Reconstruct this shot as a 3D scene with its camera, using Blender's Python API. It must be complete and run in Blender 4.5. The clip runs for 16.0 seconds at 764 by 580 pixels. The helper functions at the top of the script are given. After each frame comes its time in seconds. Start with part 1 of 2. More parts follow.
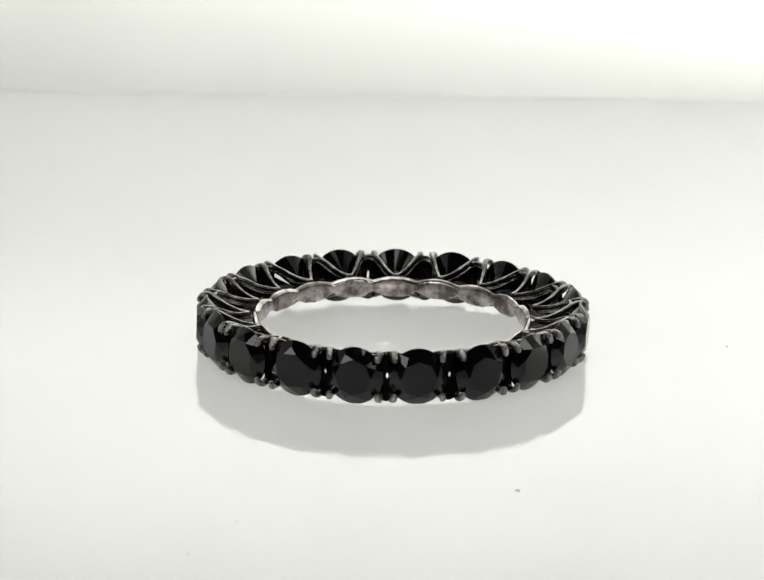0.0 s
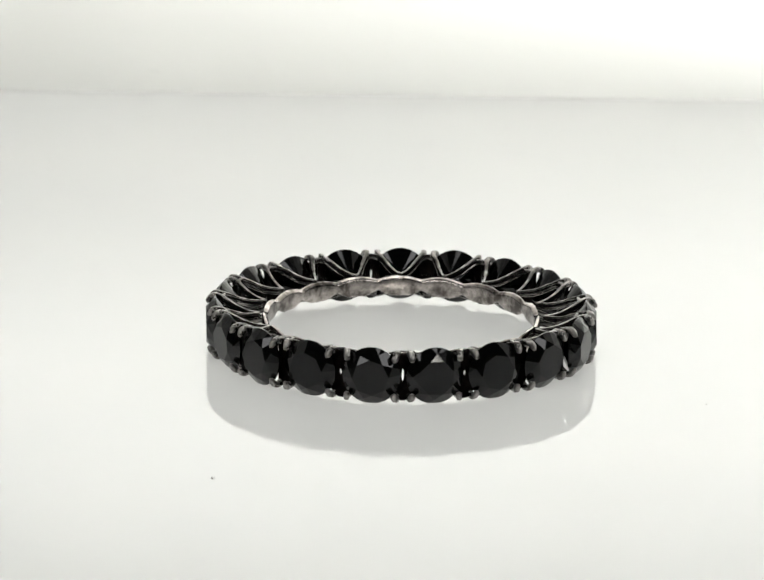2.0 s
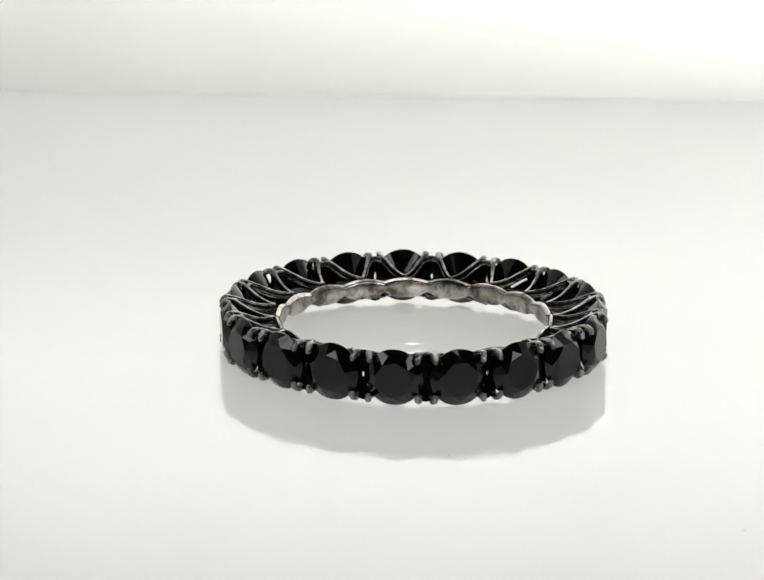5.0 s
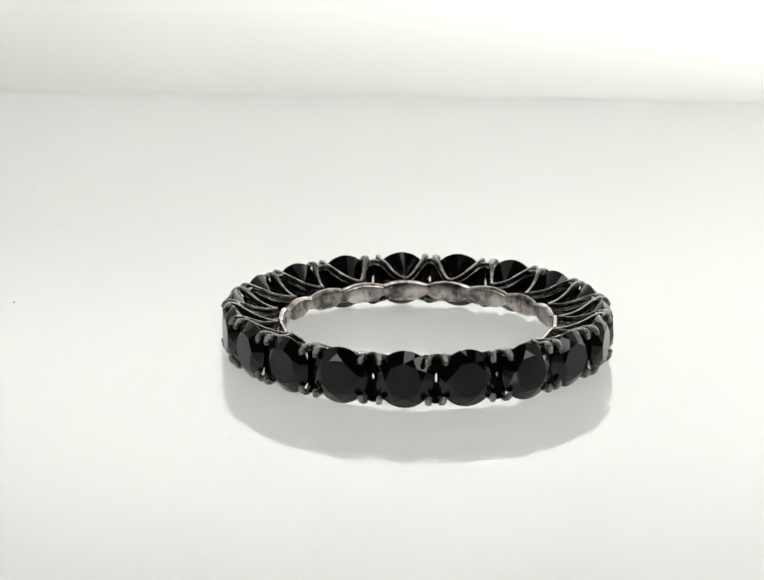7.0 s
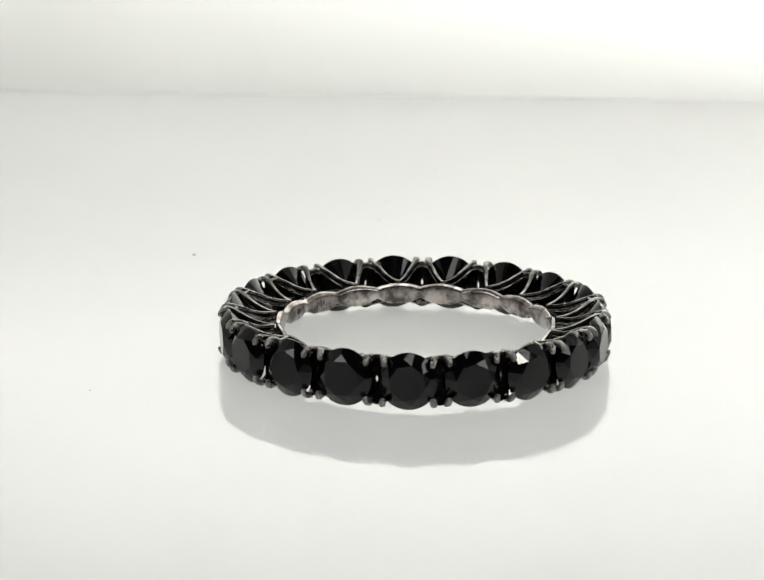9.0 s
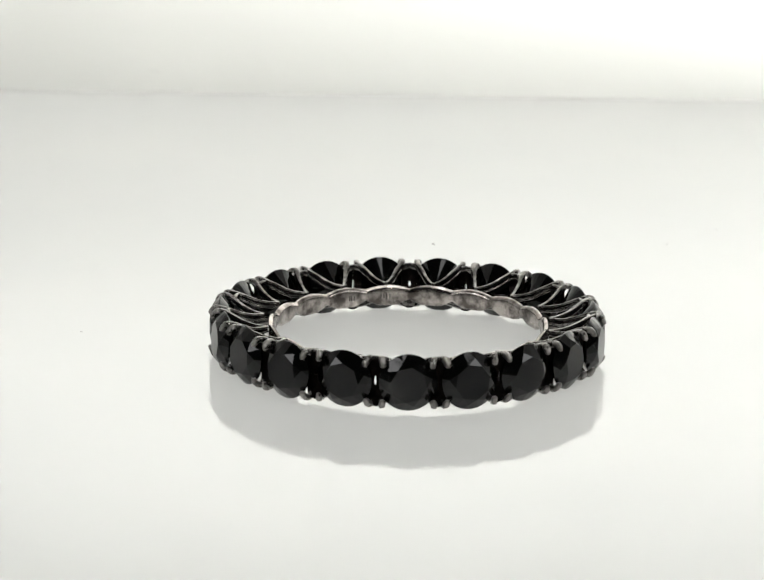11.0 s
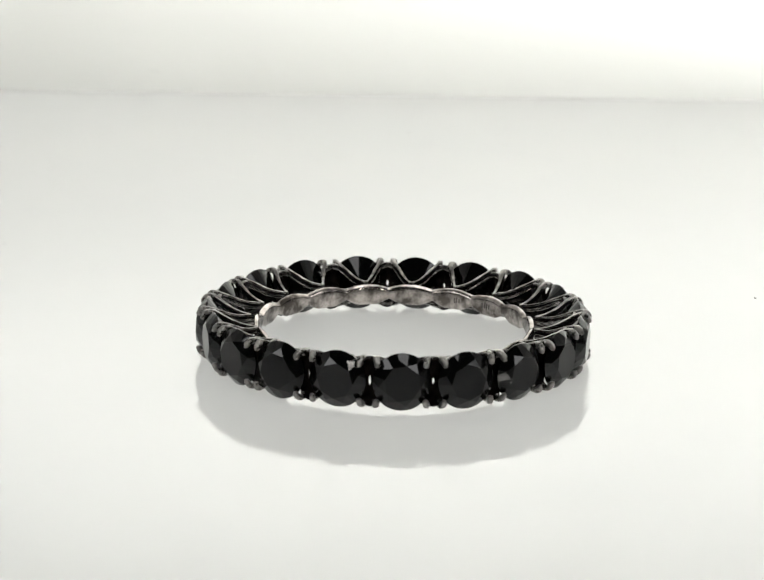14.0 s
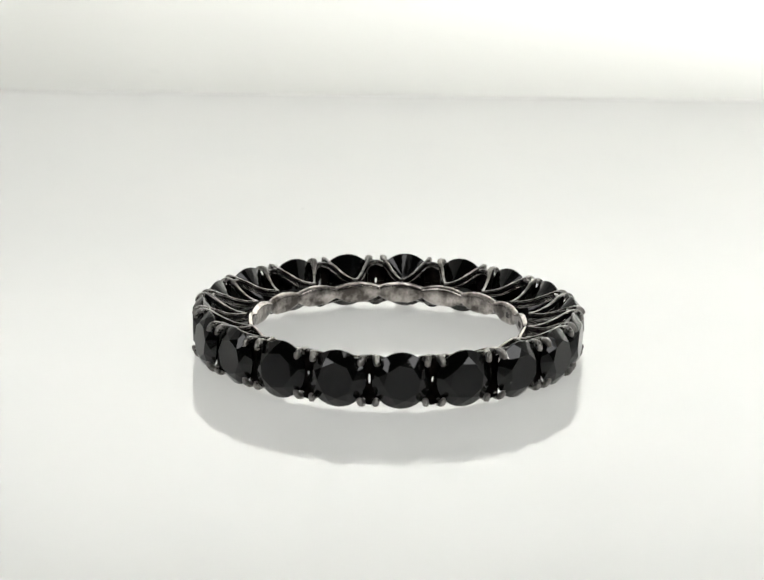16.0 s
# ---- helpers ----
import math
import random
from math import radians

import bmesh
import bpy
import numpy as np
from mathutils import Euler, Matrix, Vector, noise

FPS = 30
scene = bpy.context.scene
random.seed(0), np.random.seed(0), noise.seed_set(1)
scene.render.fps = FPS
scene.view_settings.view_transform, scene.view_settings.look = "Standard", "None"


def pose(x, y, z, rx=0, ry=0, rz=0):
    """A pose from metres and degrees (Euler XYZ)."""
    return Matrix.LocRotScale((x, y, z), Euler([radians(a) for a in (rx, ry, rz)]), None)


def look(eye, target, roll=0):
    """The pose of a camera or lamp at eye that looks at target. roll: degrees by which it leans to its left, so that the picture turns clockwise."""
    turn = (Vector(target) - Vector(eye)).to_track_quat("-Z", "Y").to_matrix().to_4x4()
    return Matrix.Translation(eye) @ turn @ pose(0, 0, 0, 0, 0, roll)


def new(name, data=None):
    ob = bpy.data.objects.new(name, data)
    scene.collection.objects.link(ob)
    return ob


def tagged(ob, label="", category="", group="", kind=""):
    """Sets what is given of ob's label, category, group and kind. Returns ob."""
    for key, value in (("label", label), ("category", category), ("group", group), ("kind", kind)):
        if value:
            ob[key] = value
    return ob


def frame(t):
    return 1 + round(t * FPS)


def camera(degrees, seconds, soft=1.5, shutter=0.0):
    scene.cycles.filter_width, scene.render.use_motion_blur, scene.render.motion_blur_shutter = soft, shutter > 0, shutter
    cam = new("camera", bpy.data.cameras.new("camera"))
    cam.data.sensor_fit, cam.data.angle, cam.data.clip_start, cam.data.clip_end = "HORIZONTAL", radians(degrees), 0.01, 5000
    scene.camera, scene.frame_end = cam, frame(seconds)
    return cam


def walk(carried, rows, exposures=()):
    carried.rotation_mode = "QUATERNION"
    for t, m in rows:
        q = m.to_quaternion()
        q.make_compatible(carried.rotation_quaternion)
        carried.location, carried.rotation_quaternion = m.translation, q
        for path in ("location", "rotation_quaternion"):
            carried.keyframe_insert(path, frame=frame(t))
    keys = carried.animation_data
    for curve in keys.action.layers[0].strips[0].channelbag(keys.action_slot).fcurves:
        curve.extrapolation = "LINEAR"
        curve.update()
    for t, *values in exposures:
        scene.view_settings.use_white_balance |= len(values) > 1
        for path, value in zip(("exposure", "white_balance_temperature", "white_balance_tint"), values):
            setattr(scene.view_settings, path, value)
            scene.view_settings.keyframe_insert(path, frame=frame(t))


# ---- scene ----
# A ring of black stones turns on a white turntable in a small light tent. Lengths in millimetres are turned into metres by MM.
MM = 0.001
SECONDS = 16.0
STONES = 19
RATE = -18.011              # degrees a second, clockwise from above
PROUD = (0.22, 0.13, 0.04, 0.10, -0.08, 0.02, 0.0, -0.08, -0.04, 0.10, 0.0, 0.08, 0.05, 0.06, -0.02, 0.10, 0.0, 0.0, 0.12)  # how far each hand-set stone stands out, mm
CENTRE = (-0.6068, 0.7060)  # the ring's middle on the turntable at 0 s, mm
FIRST = 3.35                # degrees of the first gap between two stones at 0 s
LEAN = (0.348, 0.222)       # degrees by which the ring leans on its uneven stones, about x and y
MID = 1.68                 # height of the stones' middles, mm

# camera: it stands still
EYE = (-1.222 * MM, -202.243 * MM, 59.009 * MM)
TILT = radians(15.251)
AIM = (EYE[0], EYE[1] + math.cos(TILT), EYE[2] - math.sin(TILT))
cam = camera(12.2056, SECONDS, soft=1.5)
cam.data.dof.use_dof, cam.data.dof.focus_distance = True, 0.209
# an opening of 1.3 mm: the seam at the back goes soft, the ring stays sharp
cam.data.dof.aperture_fstop = cam.data.lens / 1.3
walk(cam, [(0.0, look(EYE, AIM, 0.81)), (SECONDS, look(EYE, AIM, 0.81))], exposures=[(0.0, 0.075), (SECONDS, 0.075)])

# light
world = bpy.data.worlds.new("room")
scene.world = world
world.use_nodes = True
world.node_tree.nodes["Background"].inputs["Color"].default_value = (0.95, 1.0, 0.97, 1)
world.node_tree.nodes["Background"].inputs["Strength"].default_value = 0.025


def area_lamp(name, m, wide, high, watts, colour=(1, 1, 1)):
    data = bpy.data.lights.new(name, "AREA")
    data.shape, data.size, data.size_y, data.energy, data.color = "RECTANGLE", wide, high, watts, colour
    ob = new(name, data)
    ob.matrix_world = m
    return ob


area_lamp("tent_lamp", look((0.02, -0.05, 0.29), (0.02, -0.0499, 0)), 0.15, 0.15, 0.215, (0.995, 0.995, 0.98))
area_lamp("back_lamp", look((0.044, 0.0820, 0.047), (0.044, 0.0, 0.047), 6.5), 0.16, 0.078, 0.252, (0.995, 0.995, 0.98))
# unseen fill on both sides, added so upper crown facets mirror something bright
area_lamp("side_lamp_west", look((-0.134, -0.093, 0.115), (0, 0, 0)), 0.08, 0.08, 0.075)
area_lamp("side_lamp_east", look((0.134, -0.093, 0.115), (0, 0, 0)), 0.08, 0.08, 0.075)
area_lamp("small_lamp_front", look((0.014, -0.225, 0.082), (0, 0, 0)), 0.022, 0.022, 0.03, (1.0, 0.97, 0.9))
# unseen point of light, added to strike an occasional sparkle from a stone
area_lamp("small_lamp_east", look((0.075, -0.15, 0.13), (0, 0, 0)), 0.014, 0.014, 0.018, (1.0, 0.97, 0.9))
area_lamp("under_lamp", look((-0.008, 0.030, -0.022), (-0.008, 0.0301, 1)), 0.165, 0.14, 0.150, (1.0, 0.975, 0.965))


# materials
def material(name):
    mat = bpy.data.materials.new(name)
    mat.use_nodes = True
    nodes, links = mat.node_tree.nodes, mat.node_tree.links
    return mat, nodes, links, nodes["Principled BSDF"]


def noise_node(nodes, links, scale, detail=4.0, rough=0.55):
    where = nodes.new("ShaderNodeTexCoord")
    tex = nodes.new("ShaderNodeTexNoise")
    tex.inputs["Scale"].default_value, tex.inputs["Detail"].default_value, tex.inputs["Roughness"].default_value = scale, detail, rough
    links.new(where.outputs["Object"], tex.inputs["Vector"])
    return tex


def ramp_node(nodes, links, source, stops):
    ramp = nodes.new("ShaderNodeValToRGB")
    ramp.color_ramp.elements[0].position, ramp.color_ramp.elements[0].color = stops[0][0], (*stops[0][1], 1)
    ramp.color_ramp.elements[1].position, ramp.color_ramp.elements[1].color = stops[-1][0], (*stops[-1][1], 1)
    for pos, col in stops[1:-1]:
        ramp.color_ramp.elements.new(pos).color = (*col, 1)
    links.new(source, ramp.inputs["Fac"])
    return ramp


def bump_node(nodes, links, source, shader, distance, strength):
    bump = nodes.new("ShaderNodeBump")
    bump.inputs["Distance"].default_value, bump.inputs["Strength"].default_value = distance, strength
    links.new(source, bump.inputs["Height"])
    links.new(bump.outputs["Normal"], shader.inputs["Normal"])


def grey(v):
    return (v, v, v)


def make_acrylic():
    mat, nodes, links, sh = material("white_acrylic")
    nodes.remove(sh)
    n = noise_node(nodes, links, 60.0, 3.0)
    r = ramp_node(nodes, links, n.outputs["Fac"], [(0.3, (0.80, 0.81, 0.80)), (0.7, (0.82, 0.825, 0.81))])
    flat, thin, body = nodes.new("ShaderNodeBsdfDiffuse"), nodes.new("ShaderNodeBsdfTranslucent"), nodes.new("ShaderNodeMixShader")
    gloss, edge, out = nodes.new("ShaderNodeBsdfGlossy"), nodes.new("ShaderNodeFresnel"), nodes.new("ShaderNodeMixShader")
    gloss.inputs["Roughness"].default_value, edge.inputs["IOR"].default_value, body.inputs["Fac"].default_value = 0.006, 1.47, 0.72
    links.new(r.outputs["Color"], flat.inputs["Color"])
    links.new(r.outputs["Color"], thin.inputs["Color"])
    links.new(flat.outputs["BSDF"], body.inputs[1])
    links.new(thin.outputs["BSDF"], body.inputs[2])
    links.new(edge.outputs["Fac"], out.inputs["Fac"])
    links.new(body.outputs["Shader"], out.inputs[1])
    links.new(gloss.outputs["BSDF"], out.inputs[2])
    links.new(out.outputs["Shader"], nodes["Material Output"].inputs["Surface"])
    return mat


def make_stone():
    mat, nodes, links, sh = material("black_gem")
    info = nodes.new("ShaderNodeObjectInfo")
    r = ramp_node(nodes, links, info.outputs["Random"], [(0.0, (0.0002, 0.0003, 0.0002)), (1.0, (0.0007, 0.0008, 0.0007))])
    links.new(r.outputs["Color"], sh.inputs["Base Color"])
    n = noise_node(nodes, links, 900.0, 3.0)
    rr = ramp_node(nodes, links, n.outputs["Fac"], [(0.35, grey(0.03)), (0.75, grey(0.09))])
    links.new(rr.outputs["Color"], sh.inputs["Roughness"])
    sh.inputs["IOR"].default_value = 1.43
    return mat


def make_metal(name, dark, light, rough, scale, relief):
    mat, nodes, links, sh = material(name)
    n = noise_node(nodes, links, scale, 5.0, 0.65)
    r = ramp_node(nodes, links, n.outputs["Fac"], [(0.40, dark), (0.60, light)])
    links.new(r.outputs["Color"], sh.inputs["Base Color"])
    sh.inputs["Metallic"].default_value = 1.0
    rr = ramp_node(nodes, links, n.outputs["Fac"], [(0.3, grey(rough[0])), (0.7, grey(rough[1]))])
    links.new(rr.outputs["Color"], sh.inputs["Roughness"])
    fine = noise_node(nodes, links, scale * 6, 3.0)
    bump_node(nodes, links, fine.outputs["Fac"], sh, 0.00001, relief)
    return mat


def make_plain(name, colour, rough):
    mat, nodes, links, sh = material(name)
    n = noise_node(nodes, links, 40.0, 4.0)
    r = ramp_node(nodes, links, n.outputs["Fac"], [(0.3, tuple(c * 0.95 for c in colour)), (0.7, colour)])
    links.new(r.outputs["Color"], sh.inputs["Base Color"])
    sh.inputs["Roughness"].default_value = rough
    return mat


def make_panel():
    mat, nodes, links, sh = material("translucent_panel")
    sh.inputs["Base Color"].default_value, sh.inputs["Roughness"].default_value = (0.88, 0.88, 0.86, 1), 0.8
    sh.inputs["Specular IOR Level"].default_value = 0.1
    thin = nodes.new("ShaderNodeBsdfTranslucent")
    thin.inputs["Color"].default_value = (0.96, 0.96, 0.94, 1)
    mix = nodes.new("ShaderNodeMixShader")
    mix.inputs["Fac"].default_value = 0.5
    links.new(sh.outputs["BSDF"], mix.inputs[1])
    links.new(thin.outputs["BSDF"], mix.inputs[2])
    links.new(mix.outputs["Shader"], nodes["Material Output"].inputs["Surface"])
    return mat


ACRYLIC = make_acrylic()
STONE = make_stone()
PRONG = make_metal("black_plated_metal", (0.04, 0.038, 0.036), (0.19, 0.181, 0.174), (0.09, 0.25), 1600.0, 0.3)
# lighter copy of the claw metal: the strap edges' highlights put into the colour
EDGE_LIT = make_metal("worn_edge_metal", (0.055, 0.052, 0.049), (0.25, 0.239, 0.229), (0.08, 0.24), 1600.0, 0.3)
# rougher at the tips, and lightened to carry light thrown up by the disc
TIP = make_metal("brushed_claw_metal", (0.075, 0.071, 0.067), (0.28, 0.268, 0.256), (0.20, 0.36), 1600.0, 0.3)
BAND = make_metal("worn_plated_band", (0.10, 0.088, 0.081), (0.53, 0.487, 0.458), (0.07, 0.26), 800.0, 0.4)
# near-black, for the bridges sunk between neighbouring stones
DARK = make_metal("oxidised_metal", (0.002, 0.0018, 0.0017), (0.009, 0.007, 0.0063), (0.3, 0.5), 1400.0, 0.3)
MARK = make_plain("engraved_mark", (0.03, 0.028, 0.026), 0.6)
DUST = make_plain("dust", (0.13, 0.12, 0.11), 0.9)
PALE_DUST = make_plain("pale_dust", (0.30, 0.29, 0.28), 0.9)
LINT = make_plain("lint", (0.62, 0.62, 0.61), 0.9)
FABRIC = make_plain("white_fabric", (0.8, 0.8, 0.78), 0.9)
BOARD = make_plain("white_board", (0.75, 0.75, 0.73), 0.6)
PANEL = make_panel()
BASE = make_plain("grey_plastic", (0.3, 0.3, 0.3), 0.45)


# building blocks
def part(name, bm, mat, parent=None, label=""):
    """A bmesh as one mesh object under a thing."""
    mesh = bpy.data.meshes.new(name)
    bm.to_mesh(mesh)
    bm.free()
    mesh.materials.append(mat)
    ob = new(name, mesh)
    ob.parent = parent
    return tagged(ob, label)


def again(ob, m):
    """The same piece once more, at another pose under the same thing."""
    other = new(ob.name.split(".")[0], ob.data)
    other.parent = ob.parent
    other.matrix_basis = m
    return other


def box(bm, lo, hi, bevel=0.0):
    vs = [bm.verts.new((x, y, z)) for x in (lo[0], hi[0]) for y in (lo[1], hi[1]) for z in (lo[2], hi[2])]
    for f in ((0, 1, 3, 2), (4, 6, 7, 5), (0, 4, 5, 1), (2, 3, 7, 6), (0, 2, 6, 4), (1, 5, 7, 3)):
        bm.faces.new([vs[i] for i in f])
    if bevel:
        bmesh.ops.bevel(bm, geom=bm.edges[:], offset=bevel, segments=3, profile=0.5, affect="EDGES")
    return bm


def turned(bm, profile, steps, smooth=True):
    """A solid of revolution round z from (radius, height) pairs, closed at the axis by fans."""
    rings = []
    for r, z in profile:
        if r < 1e-9:
            rings.append([bm.verts.new((0, 0, z))])
        else:
            rings.append([bm.verts.new((r * math.cos(2 * math.pi * i / steps), r * math.sin(2 * math.pi * i / steps), z)) for i in range(steps)])
    for a, b in zip(rings, rings[1:]):
        for i in range(steps):
            j = (i + 1) % steps
            if len(a) == 1:
                f = bm.faces.new((a[0], b[j], b[i]))
            elif len(b) == 1:
                f = bm.faces.new((a[i], a[j], b[0]))
            else:
                f = bm.faces.new((a[i], a[j], b[j], b[i]))
            f.smooth = smooth
    return bm


# ---- the tent and the table ----
def setting():
    tagged(part("table_surface", box(bmesh.new(), (-0.6, -0.6, -0.05), (0.6, 0.6, -0.03)), BOARD), "matt white board table under the tent", "table", kind="structure")
    tagged(part("wall_west", box(bmesh.new(), (-0.19, -0.02, -0.03), (-0.185, 0.15, 0.31)), FABRIC), "white fabric side of a light tent", "wall", kind="structure")
    tagged(part("wall_east", box(bmesh.new(), (0.185, -0.02, -0.03), (0.19, 0.15, 0.31)), FABRIC), "white fabric side of a light tent", "wall", kind="structure")
    tagged(part("wall_north", box(bmesh.new(), (-0.19, 0.152, -0.03), (0.19, 0.157, 0.31)), FABRIC), "white fabric back of a light tent", "wall", kind="structure")
    tagged(part("ceiling", box(bmesh.new(), (-0.19, -0.02, 0.312), (0.19, 0.157, 0.317)), FABRIC), "white fabric top of a light tent", "ceiling", kind="structure")
    # the back panel stands across the disc, its foot a hair deep in the seam
    inner = [(0.0722, -0.0001), (0.0722, 0.16)]
    outer = [(0.0737, -0.0001), (0.0737, 0.16)]
    bm = bmesh.new()
    ends = [[bm.verts.new((x, y, z)) for y, z in inner + outer[::-1]] for x in (-0.1845, 0.1845)]
    count = len(ends[0])
    for i in range(count):
        j = (i + 1) % count
        bm.faces.new((ends[0][i], ends[0][j], ends[1][j], ends[1][i]))
    bm.faces.new(ends[0])
    bm.faces.new(ends[1][::-1])
    bmesh.ops.recalc_face_normals(bm, faces=bm.faces[:])
    tagged(part("backdrop", bm, PANEL), "softly glowing translucent white back panel", "backdrop", kind="structure")


def make_base():
    """The still tray under the disc, with its lamp inside."""
    prof = [(0, -0.027), (0.096, -0.027), (0.096, -0.0105), (0.1, -0.0105), (0.102, -0.0125), (0.104, -0.028), (0.103, -0.03), (0, -0.03)]
    tagged(part("light_base", turned(bmesh.new(), prof, 96, False), FABRIC), "white plastic light tray under the turning disc", "base")


def make_turntable():
    top = new("turntable")
    tagged(top, "glossy white acrylic turntable disc slowly turning", "turntable")
    prof = [(0, 0), (0.108, 0), (0.1092, -0.0003), (0.11, -0.001), (0.11, -0.005), (0.1092, -0.0058), (0.108, -0.006), (0, -0.006)]
    bm = turned(bmesh.new(), prof[::-1], 160, False)
    part("disc", bm, ACRYLIC, top)
    rim = [(0.100, -0.0060), (0.106, -0.0060), (0.106, -0.0095), (0.100, -0.0095), (0.100, -0.0060)]
    part("rim", turned(bmesh.new(), rim, 96, False), BASE, top, "grey plastic rim under the disc")
    return top


# ---- the ring ----
def brilliant_mesh():
    """A round brilliant, its table towards +z, girdle radius 1."""
    bm = bmesh.new()

    def circle(n, r, z, shift=0.0):
        return [bm.verts.new((r * math.cos(2 * math.pi * (i + shift) / n), r * math.sin(2 * math.pi * (i + shift) / n), z)) for i in range(n)]

    table = circle(8, 0.63, 0.335, 0.5)
    star = circle(8, 0.82, 0.20, 0.0)
    upper = circle(32, 1.0, 0.025)
    lower = circle(32, 1.0, -0.025)
    mains = circle(8, 0.30, -0.58, 0.5)
    culet = circle(8, 0.02, -0.80, 0.5)
    bm.faces.new(table)
    for i in range(8):
        j, g = (i + 1) % 8, 4 * i
        bm.faces.new((table[i - 1], star[i], table[i]))
        bm.faces.new((table[i], star[i], upper[g + 2], star[j]))
        bm.faces.new((star[i], upper[g], upper[g + 1], upper[g + 2]))
        bm.faces.new((star[i], upper[g - 2], upper[g - 1], upper[g]))
        bm.faces.new((mains[i], lower[g + 2], lower[g + 1], lower[g]))
        bm.faces.new((mains[i], lower[(g + 4) % 32], lower[g + 3], lower[g + 2]))
        bm.faces.new((mains[i - 1], mains[i], lower[g]))
        bm.faces.new((culet[i - 1], culet[i], mains[i], mains[i - 1]))
    bm.faces.new(culet[::-1])
    for i in range(32):
        j = (i + 1) % 32
        bm.faces.new((upper[i], lower[i], lower[j], upper[j]))
    bmesh.ops.recalc_face_normals(bm, faces=bm.faces[:])
    return bm


def smooth_path(points, steps):
    """A curve through points (Catmull-Rom), evenly stepped between them."""
    pts = [Vector(p) for p in points]
    pts = [2 * pts[0] - pts[1]] + pts + [2 * pts[-1] - pts[-2]]
    out = []
    for a, b, c, d in zip(pts, pts[1:], pts[2:], pts[3:]):
        for k in range(steps):
            u = k / steps
            out.append(0.5 * (2 * b + (c - a) * u + (2 * a - 5 * b + 4 * c - d) * u * u + (3 * b - a - 3 * c + d) * u ** 3))
    out.append(pts[-2])
    return out


def wire(bm, points, widths, side, steps=4, sides=10, square=0.65):
    """A tapering wire along a curve; widths are (half breadth along side, half height) at each point, its ends rounded."""
    path = smooth_path(points, steps)
    sizes = [w for w in smooth_path([(a, b, 0) for a, b in widths], steps)]
    side = Vector(side)
    rings = []
    count = len(path)
    for k, p in enumerate(path):
        along = (path[min(k + 1, count - 1)] - path[max(k - 1, 0)]).normalized()
        u = (side - side.dot(along) * along).normalized()
        v = along.cross(u)
        ring = []
        for i in range(sides):
            a = 2 * math.pi * (i + 0.5) / sides
            c, s = math.cos(a), math.sin(a)
            c, s = math.copysign(abs(c) ** square, c), math.copysign(abs(s) ** square, s)
            ring.append(bm.verts.new(p + u * c * sizes[k][0] + v * s * sizes[k][1]))
        rings.append(ring)
    for a, b in zip(rings, rings[1:]):
        for i in range(sides):
            j = (i + 1) % sides
            bm.faces.new((a[i], a[j], b[j], b[i])).smooth = True
    for ring, flip in ((rings[0], True), (rings[-1], False)):
        f = bm.faces.new(ring[::-1] if flip else ring)
        f.smooth = True
    bmesh.ops.recalc_face_normals(bm, faces=bm.faces[:])
    return bm


def prong_mesh(su, sv):
    """One claw of a setting: from its rounded tip over the crown, down beside the stone, to the foot on the band. x is outward, y along the ring."""
    run = [(10.75, 1.46, 1.33), (10.4, 1.29, 1.26), (9.95, 0.95, 1.06), (9.45, 0.66, 0.83), (8.90, 0.34, 0.69), (8.32, 0.0, 0.66)]
    tip = [(11.25, 1.36, 0.92), (11.25, 1.365, 0.96), (11.21, 1.385, 1.11), (11.04, 1.42, 1.29)]
    bm = bmesh.new()

    def strand(pts, wid, square, slot):
        old = set(bm.faces)
        wire(bm, [(x * MM, y * su * MM, z * sv * MM) for x, y, z in pts], [(a * MM, b * MM) for a, b in wid], (0, 0, 1), 4, 10, square)
        for f in bm.faces:
            if f not in old:
                f.material_index = slot if f.calc_center_median().x < 10.8 * MM else 2

    # the upper edge of the strap, with the peg-like tip
    strand(tip + run, [(0.06, 0.09), (0.12, 0.14), (0.16, 0.17), (0.18, 0.17), (0.16, 0.16), (0.11, 0.14), (0.075, 0.115), (0.065, 0.10), (0.06, 0.095), (0.06, 0.09)], 0.55, 1)
    # the lower edge, and the flat of the strap between the two
    low = [(x - 0.02, y + 0.02, z - d) for (x, y, z), d in zip(run, (0.14, 0.30, 0.36, 0.36, 0.32, 0.28))]
    strand(low, [(0.12, 0.14), (0.09, 0.115), (0.065, 0.10), (0.06, 0.095), (0.06, 0.095), (0.06, 0.09)], 0.6, 1)
    mid = [((a[0] + b[0]) / 2, (a[1] + b[1]) / 2, (a[2] + b[2]) / 2) for a, b in zip(run, low)]
    strand(mid, [(0.08, 0.10), (0.16, 0.09), (0.19, 0.08), (0.19, 0.075), (0.17, 0.07), (0.15, 0.07)], 0.35, 0)
    return bm


def tie_mesh(sv):
    """A short arched strap across the heads of two neighbouring claws, on the inner side."""
    bm = bmesh.new()
    pts = [(10.56, -0.46, 1.02), (10.54, -0.26, 1.15), (10.53, 0.0, 1.21), (10.54, 0.26, 1.15), (10.56, 0.46, 1.02)]
    wire(bm, [(x * MM, y * MM, z * sv * MM) for x, y, z in pts], [(0.15 * MM, 0.10 * MM), (0.19 * MM, 0.11 * MM), (0.17 * MM, 0.11 * MM), (0.19 * MM, 0.11 * MM), (0.15 * MM, 0.10 * MM)], (0, 0, 1), 4, 10, 0.5)
    return bm


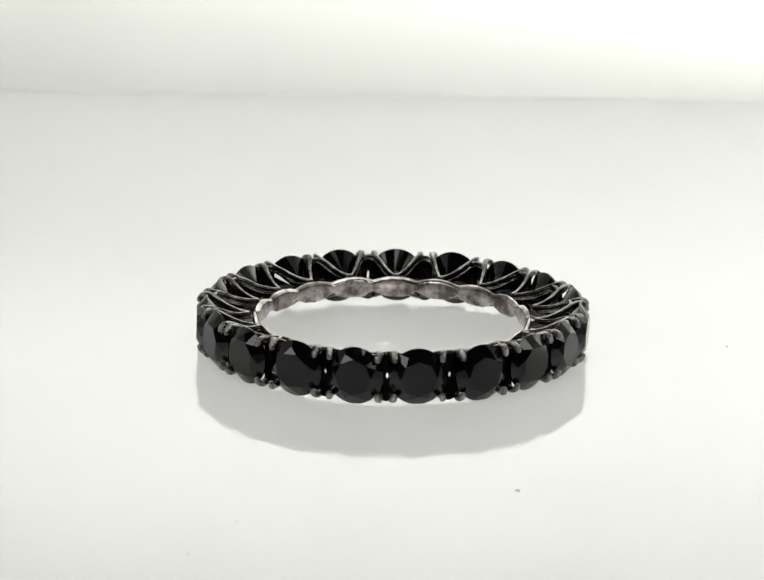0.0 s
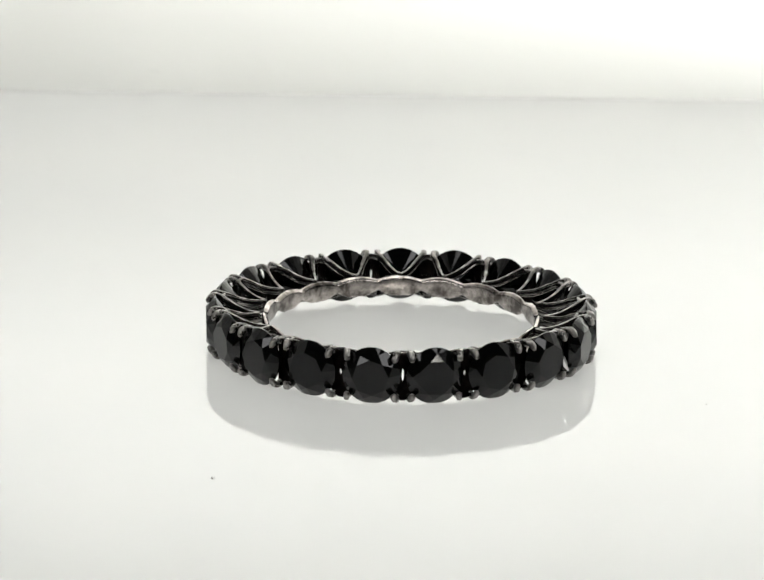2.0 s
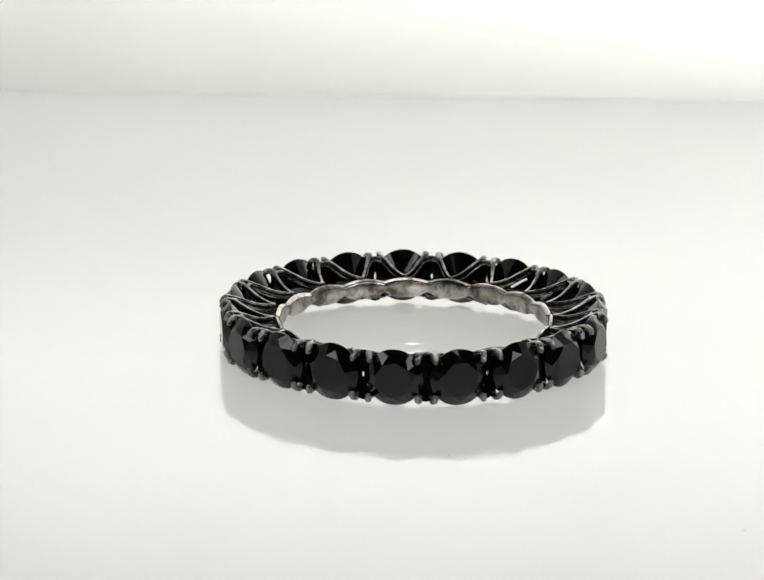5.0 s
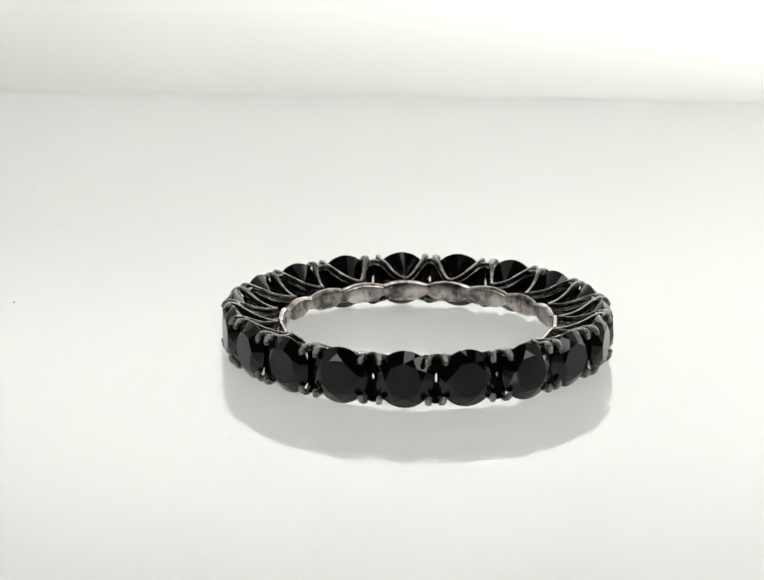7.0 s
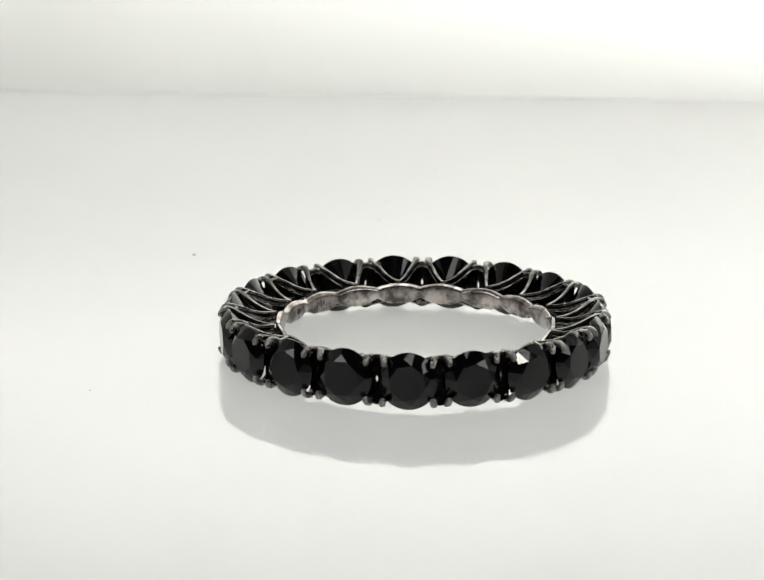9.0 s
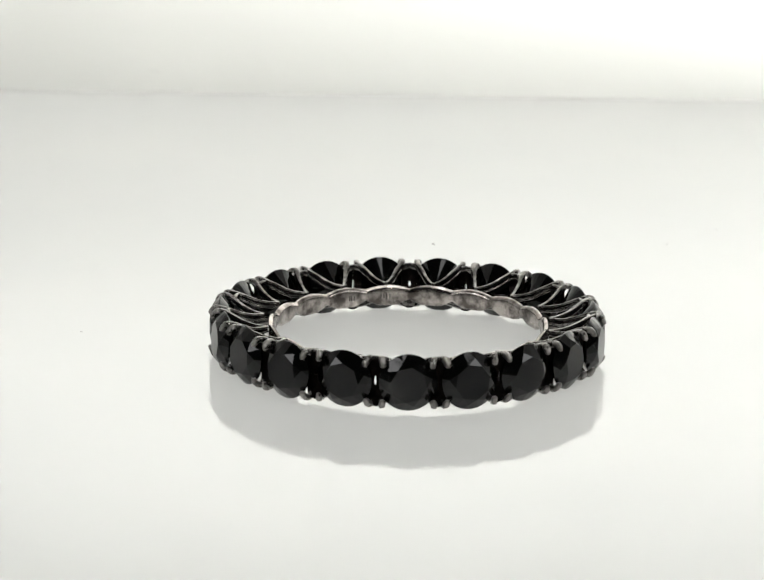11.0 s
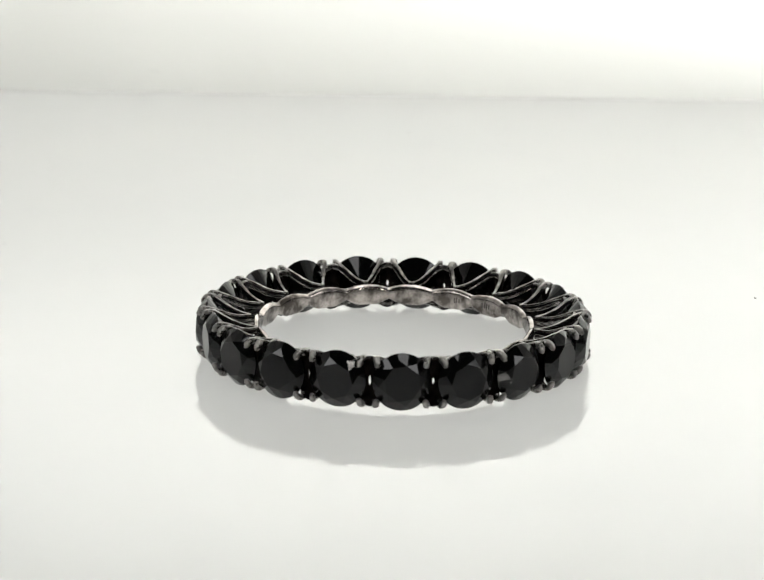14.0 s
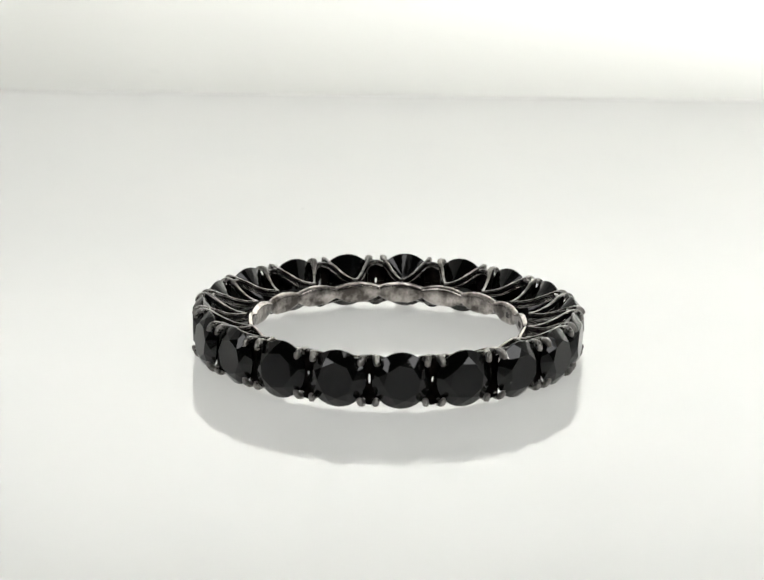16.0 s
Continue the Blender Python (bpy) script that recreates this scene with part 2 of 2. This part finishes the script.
def saddle_mesh(sv, slit):
    """The dark wall between two neighbours, one half of it; slit is how far a narrow pointed opening reaches from the middle height."""
    bm = bmesh.new()
    rows = []
    for u, share in ((-1, 0), (-0.6, 0), (-0.3, 0), (-0.14, 0), (-0.09, 0.7), (-0.02, 1), (0.06, 0.85), (0.13, 0), (0.3, 0), (0.6, 0), (1, 0)):
        y = 0.52 * u
        low = max(0.002, slit * share)
        top = 1.36 - 0.10 * (1 - u * u) if sv > 0 else 1.50 - 0.25 * u * u
        row = []
        for x, z in ((10.80, low), (10.80, top - 0.08), (10.72, top), (10.56, top), (10.46, top - 0.12), (10.56, low + 0.2), (10.62, low)):
            row.append(bm.verts.new((x * MM, y * MM, z * sv * MM)))
        rows.append(row)
    for a, b in zip(rows, rows[1:]):
        for k in range(7):
            m = (k + 1) % 7
            bm.faces.new((a[k], a[m], b[m], b[k]))
    bm.faces.new(rows[0])
    bm.faces.new(rows[-1][::-1])
    bmesh.ops.recalc_face_normals(bm, faces=bm.faces[:])
    return bm


def band_mesh():
    """The scalloped inner band: high under each stone, low between two."""
    bm = bmesh.new()
    per = 24
    rings = []
    for i in range(STONES * per):
        a = 2 * math.pi * i / (STONES * per)
        x = 2 * (i % per) / per - 1         # 0 at a stone's middle
        h = 0.38 + 0.22 * (1 - abs(x) ** 1.9)
        d = 0.28 + 0.36 * (1 - max(0.0, (abs(x) - 0.40) / 0.60) ** 1.2)
        sect = [(7.90, h - 0.20), (7.906, h - 0.175), (8.03, h - 0.045), (8.055, h - 0.03), (8.14, h), (8.19, h - 0.04), (8.21, h - 0.16)]
        sect = sect + [(8.20, -d + 0.14), (8.18, -d + 0.03), (8.14, -d), (8.02, -d), (7.96, -d + 0.06), (7.90, -d + 0.20)]
        rings.append([bm.verts.new((r * MM * math.cos(a), r * MM * math.sin(a), z * MM)) for r, z in sect])
    n = len(rings[0])
    for a, b in zip(rings, rings[1:] + rings[:1]):
        for k in range(n):
            m = (k + 1) % n
            bm.faces.new((a[k], a[m], b[m], b[k])).smooth = True
    bmesh.ops.recalc_face_normals(bm, faces=bm.faces[:])
    return bm


def make_ring():
    ring = new("ring")
    tagged(ring, "eternity ring of round black faceted stones in dark metal claws", "ring")
    rng = random.Random(7)
    step = 360.0 / STONES
    band = part("band", band_mesh(), BAND, ring, "worn brownish silver scalloped inner band")
    band.matrix_basis = pose(0, 0, 1.695 * MM, 0, 0, FIRST)
    # two worn stamps on the inside
    for where, bars in ((298.3, ((-0.30, 0.30), (-0.10, 0.36), (0.06, 0.24), (0.24, 0.32))), (313.6, ((-0.16, 0.26), (0.0, 0.36), (0.14, 0.30)))):
        bm = bmesh.new()
        for y, high in bars:
            box(bm, (7.88 * MM, (y - 0.035) * MM, (-0.05 - high / 2) * MM), (7.96 * MM, (y + 0.035) * MM, (-0.05 + high / 2) * MM))
        part("hallmark", bm, MARK, band, "dark worn stamp").matrix_basis = pose(0, 0, 0, 0, 0, where - FIRST)
    # stones
    bm = brilliant_mesh()
    bmesh.ops.scale(bm, vec=(1.65 * MM, 1.65 * MM, 1.71 * MM), verts=bm.verts[:])
    stone = part("stone", bm, STONE, ring, "black round brilliant-cut stone")
    spots = []
    for k in range(STONES):
        a = FIRST + (k + 0.5) * step + rng.uniform(-0.35, 0.35)
        m = pose(0, 0, MID * MM, 0, 0, a) @ pose((10.86 + PROUD[k]) * MM, 0, 0) @ pose(0, 0, 0, 0, 90, 0)
        m = m @ pose(0, 0, 0, rng.uniform(-3.5, 3.5), rng.uniform(-3, 3), rng.uniform(0, 45))
        spots.append((a, m))
    stone.matrix_basis = spots[0][1]
    for a, m in spots[1:]:
        tagged(again(stone, m), "black round brilliant-cut stone")
    # claws, four to a stone
    for su in (-1, 1):
        for sv in (-1, 1):
            claw = part("prong", prong_mesh(su, sv), PRONG, ring)
            # slot 1: edges with painted highlights; slot 2: the tips
            claw.data.materials.append(EDGE_LIT)
            claw.data.materials.append(TIP)
            for k, (a, m) in enumerate(spots):
                at = pose(0, 0, MID * MM, 0, 0, a + rng.uniform(-0.25, 0.25)) @ pose(PROUD[k] * MM, 0, 0)
                if k:
                    again(claw, at)
                else:
                    claw.matrix_basis = at
    # straps over the heads of neighbouring claws
    for sv in (-1, 1):
        tie = part("tie", tie_mesh(sv), PRONG, ring)
        for k in range(STONES):
            at = pose(0, 0, MID * MM, 0, 0, FIRST + k * step)
            if k:
                again(tie, at)
            else:
                tie.matrix_basis = at
    # dark walls between neighbours, some with a slit that lets the light through
    deep = [rng.choice((0, 1, 2, 3)) for k in range(STONES)]
    for sv in (-1, 1):
        meshes = {}
        for k in range(STONES):
            at = pose(0, 0, MID * MM, 0, 0, FIRST + k * step)
            if deep[k] not in meshes:
                slit = (0.0, 0.20, 0.32, 0.40)[deep[k]] * (1.0 if sv > 0 else 0.85)
                meshes[deep[k]] = part("bridge", saddle_mesh(sv, slit), DARK, ring, "near-black metal bridge between two claws")
                meshes[deep[k]].matrix_basis = at
            else:
                tagged(again(meshes[deep[k]], at), "near-black metal bridge between two claws")
    return ring


# ---- dust on the disc ----
def make_lint():
    """A short curled fibre caught on the back panel."""
    pts = [(-19.75, 72.16, 1.66), (-19.5, 72.12, 1.74), (-19.15, 72.13, 1.73), (-18.9, 72.12, 1.64), (-18.82, 72.16, 1.48)]
    bm = wire(bmesh.new(), [(x * MM, y * MM, z * MM) for x, y, z in pts], [(0.014 * MM, 0.014 * MM)] * 5, (0, 1, 0), 4, 6, 1.0)
    tagged(part("lint_fibre", bm, LINT), "short curled pale grey fibre on the back panel", "lint")


def make_speck(size, seed, mat):
    rng = random.Random(seed)
    bm = bmesh.new()
    bmesh.ops.create_icosphere(bm, subdivisions=2, radius=1.0)
    for v in bm.verts:
        v.co *= rng.uniform(0.75, 1.25)
        v.co = Vector((v.co.x * size, v.co.y * size * 0.55, max(0.0, v.co.z + 0.6) * size * 0.3))
    return tagged(part("dust_speck", bm, mat), "tiny grey dust speck lying on the white disc", "dust", "dust on the disc")


SPECKS = ((6.0, -25.2, 0.115), (-10.6, -35.8, 0.07), (-8.4, -30.8, 0.065), (-16.7, -43.7, 0.09), (31.1, 17.3, 0.08), (19.4, 2.5, 0.07), (56.0, -18.7, 0.10), (-35.3, 36.5, 0.07))

setting()
make_base()
turntable = make_turntable()
ring = make_ring()
make_lint()
specks = [make_speck(size * MM, 11 + i, DUST if size > 0.11 else PALE_DUST) for i, (x, y, size) in enumerate(SPECKS)]


def spun(t, x, y, z=0.0):
    """The pose at t seconds of what lies at (x, y) mm on the disc."""
    return pose(0, 0, 0, 0, 0, RATE * t) @ pose(x * MM, y * MM, z * MM)


def motions():
    times = [i * 0.25 for i in range(int(SECONDS * 4) + 1)]
    walk(turntable, [(t, spun(t, 0, 0)) for t in times])
    walk(ring, [(t, spun(t, *CENTRE) @ pose(0, 0, 0, *LEAN)) for t in times])
    for ob, (x, y, size) in zip(specks, SPECKS):
        walk(ob, [(t, spun(t, x, y)) for t in times])


motions()
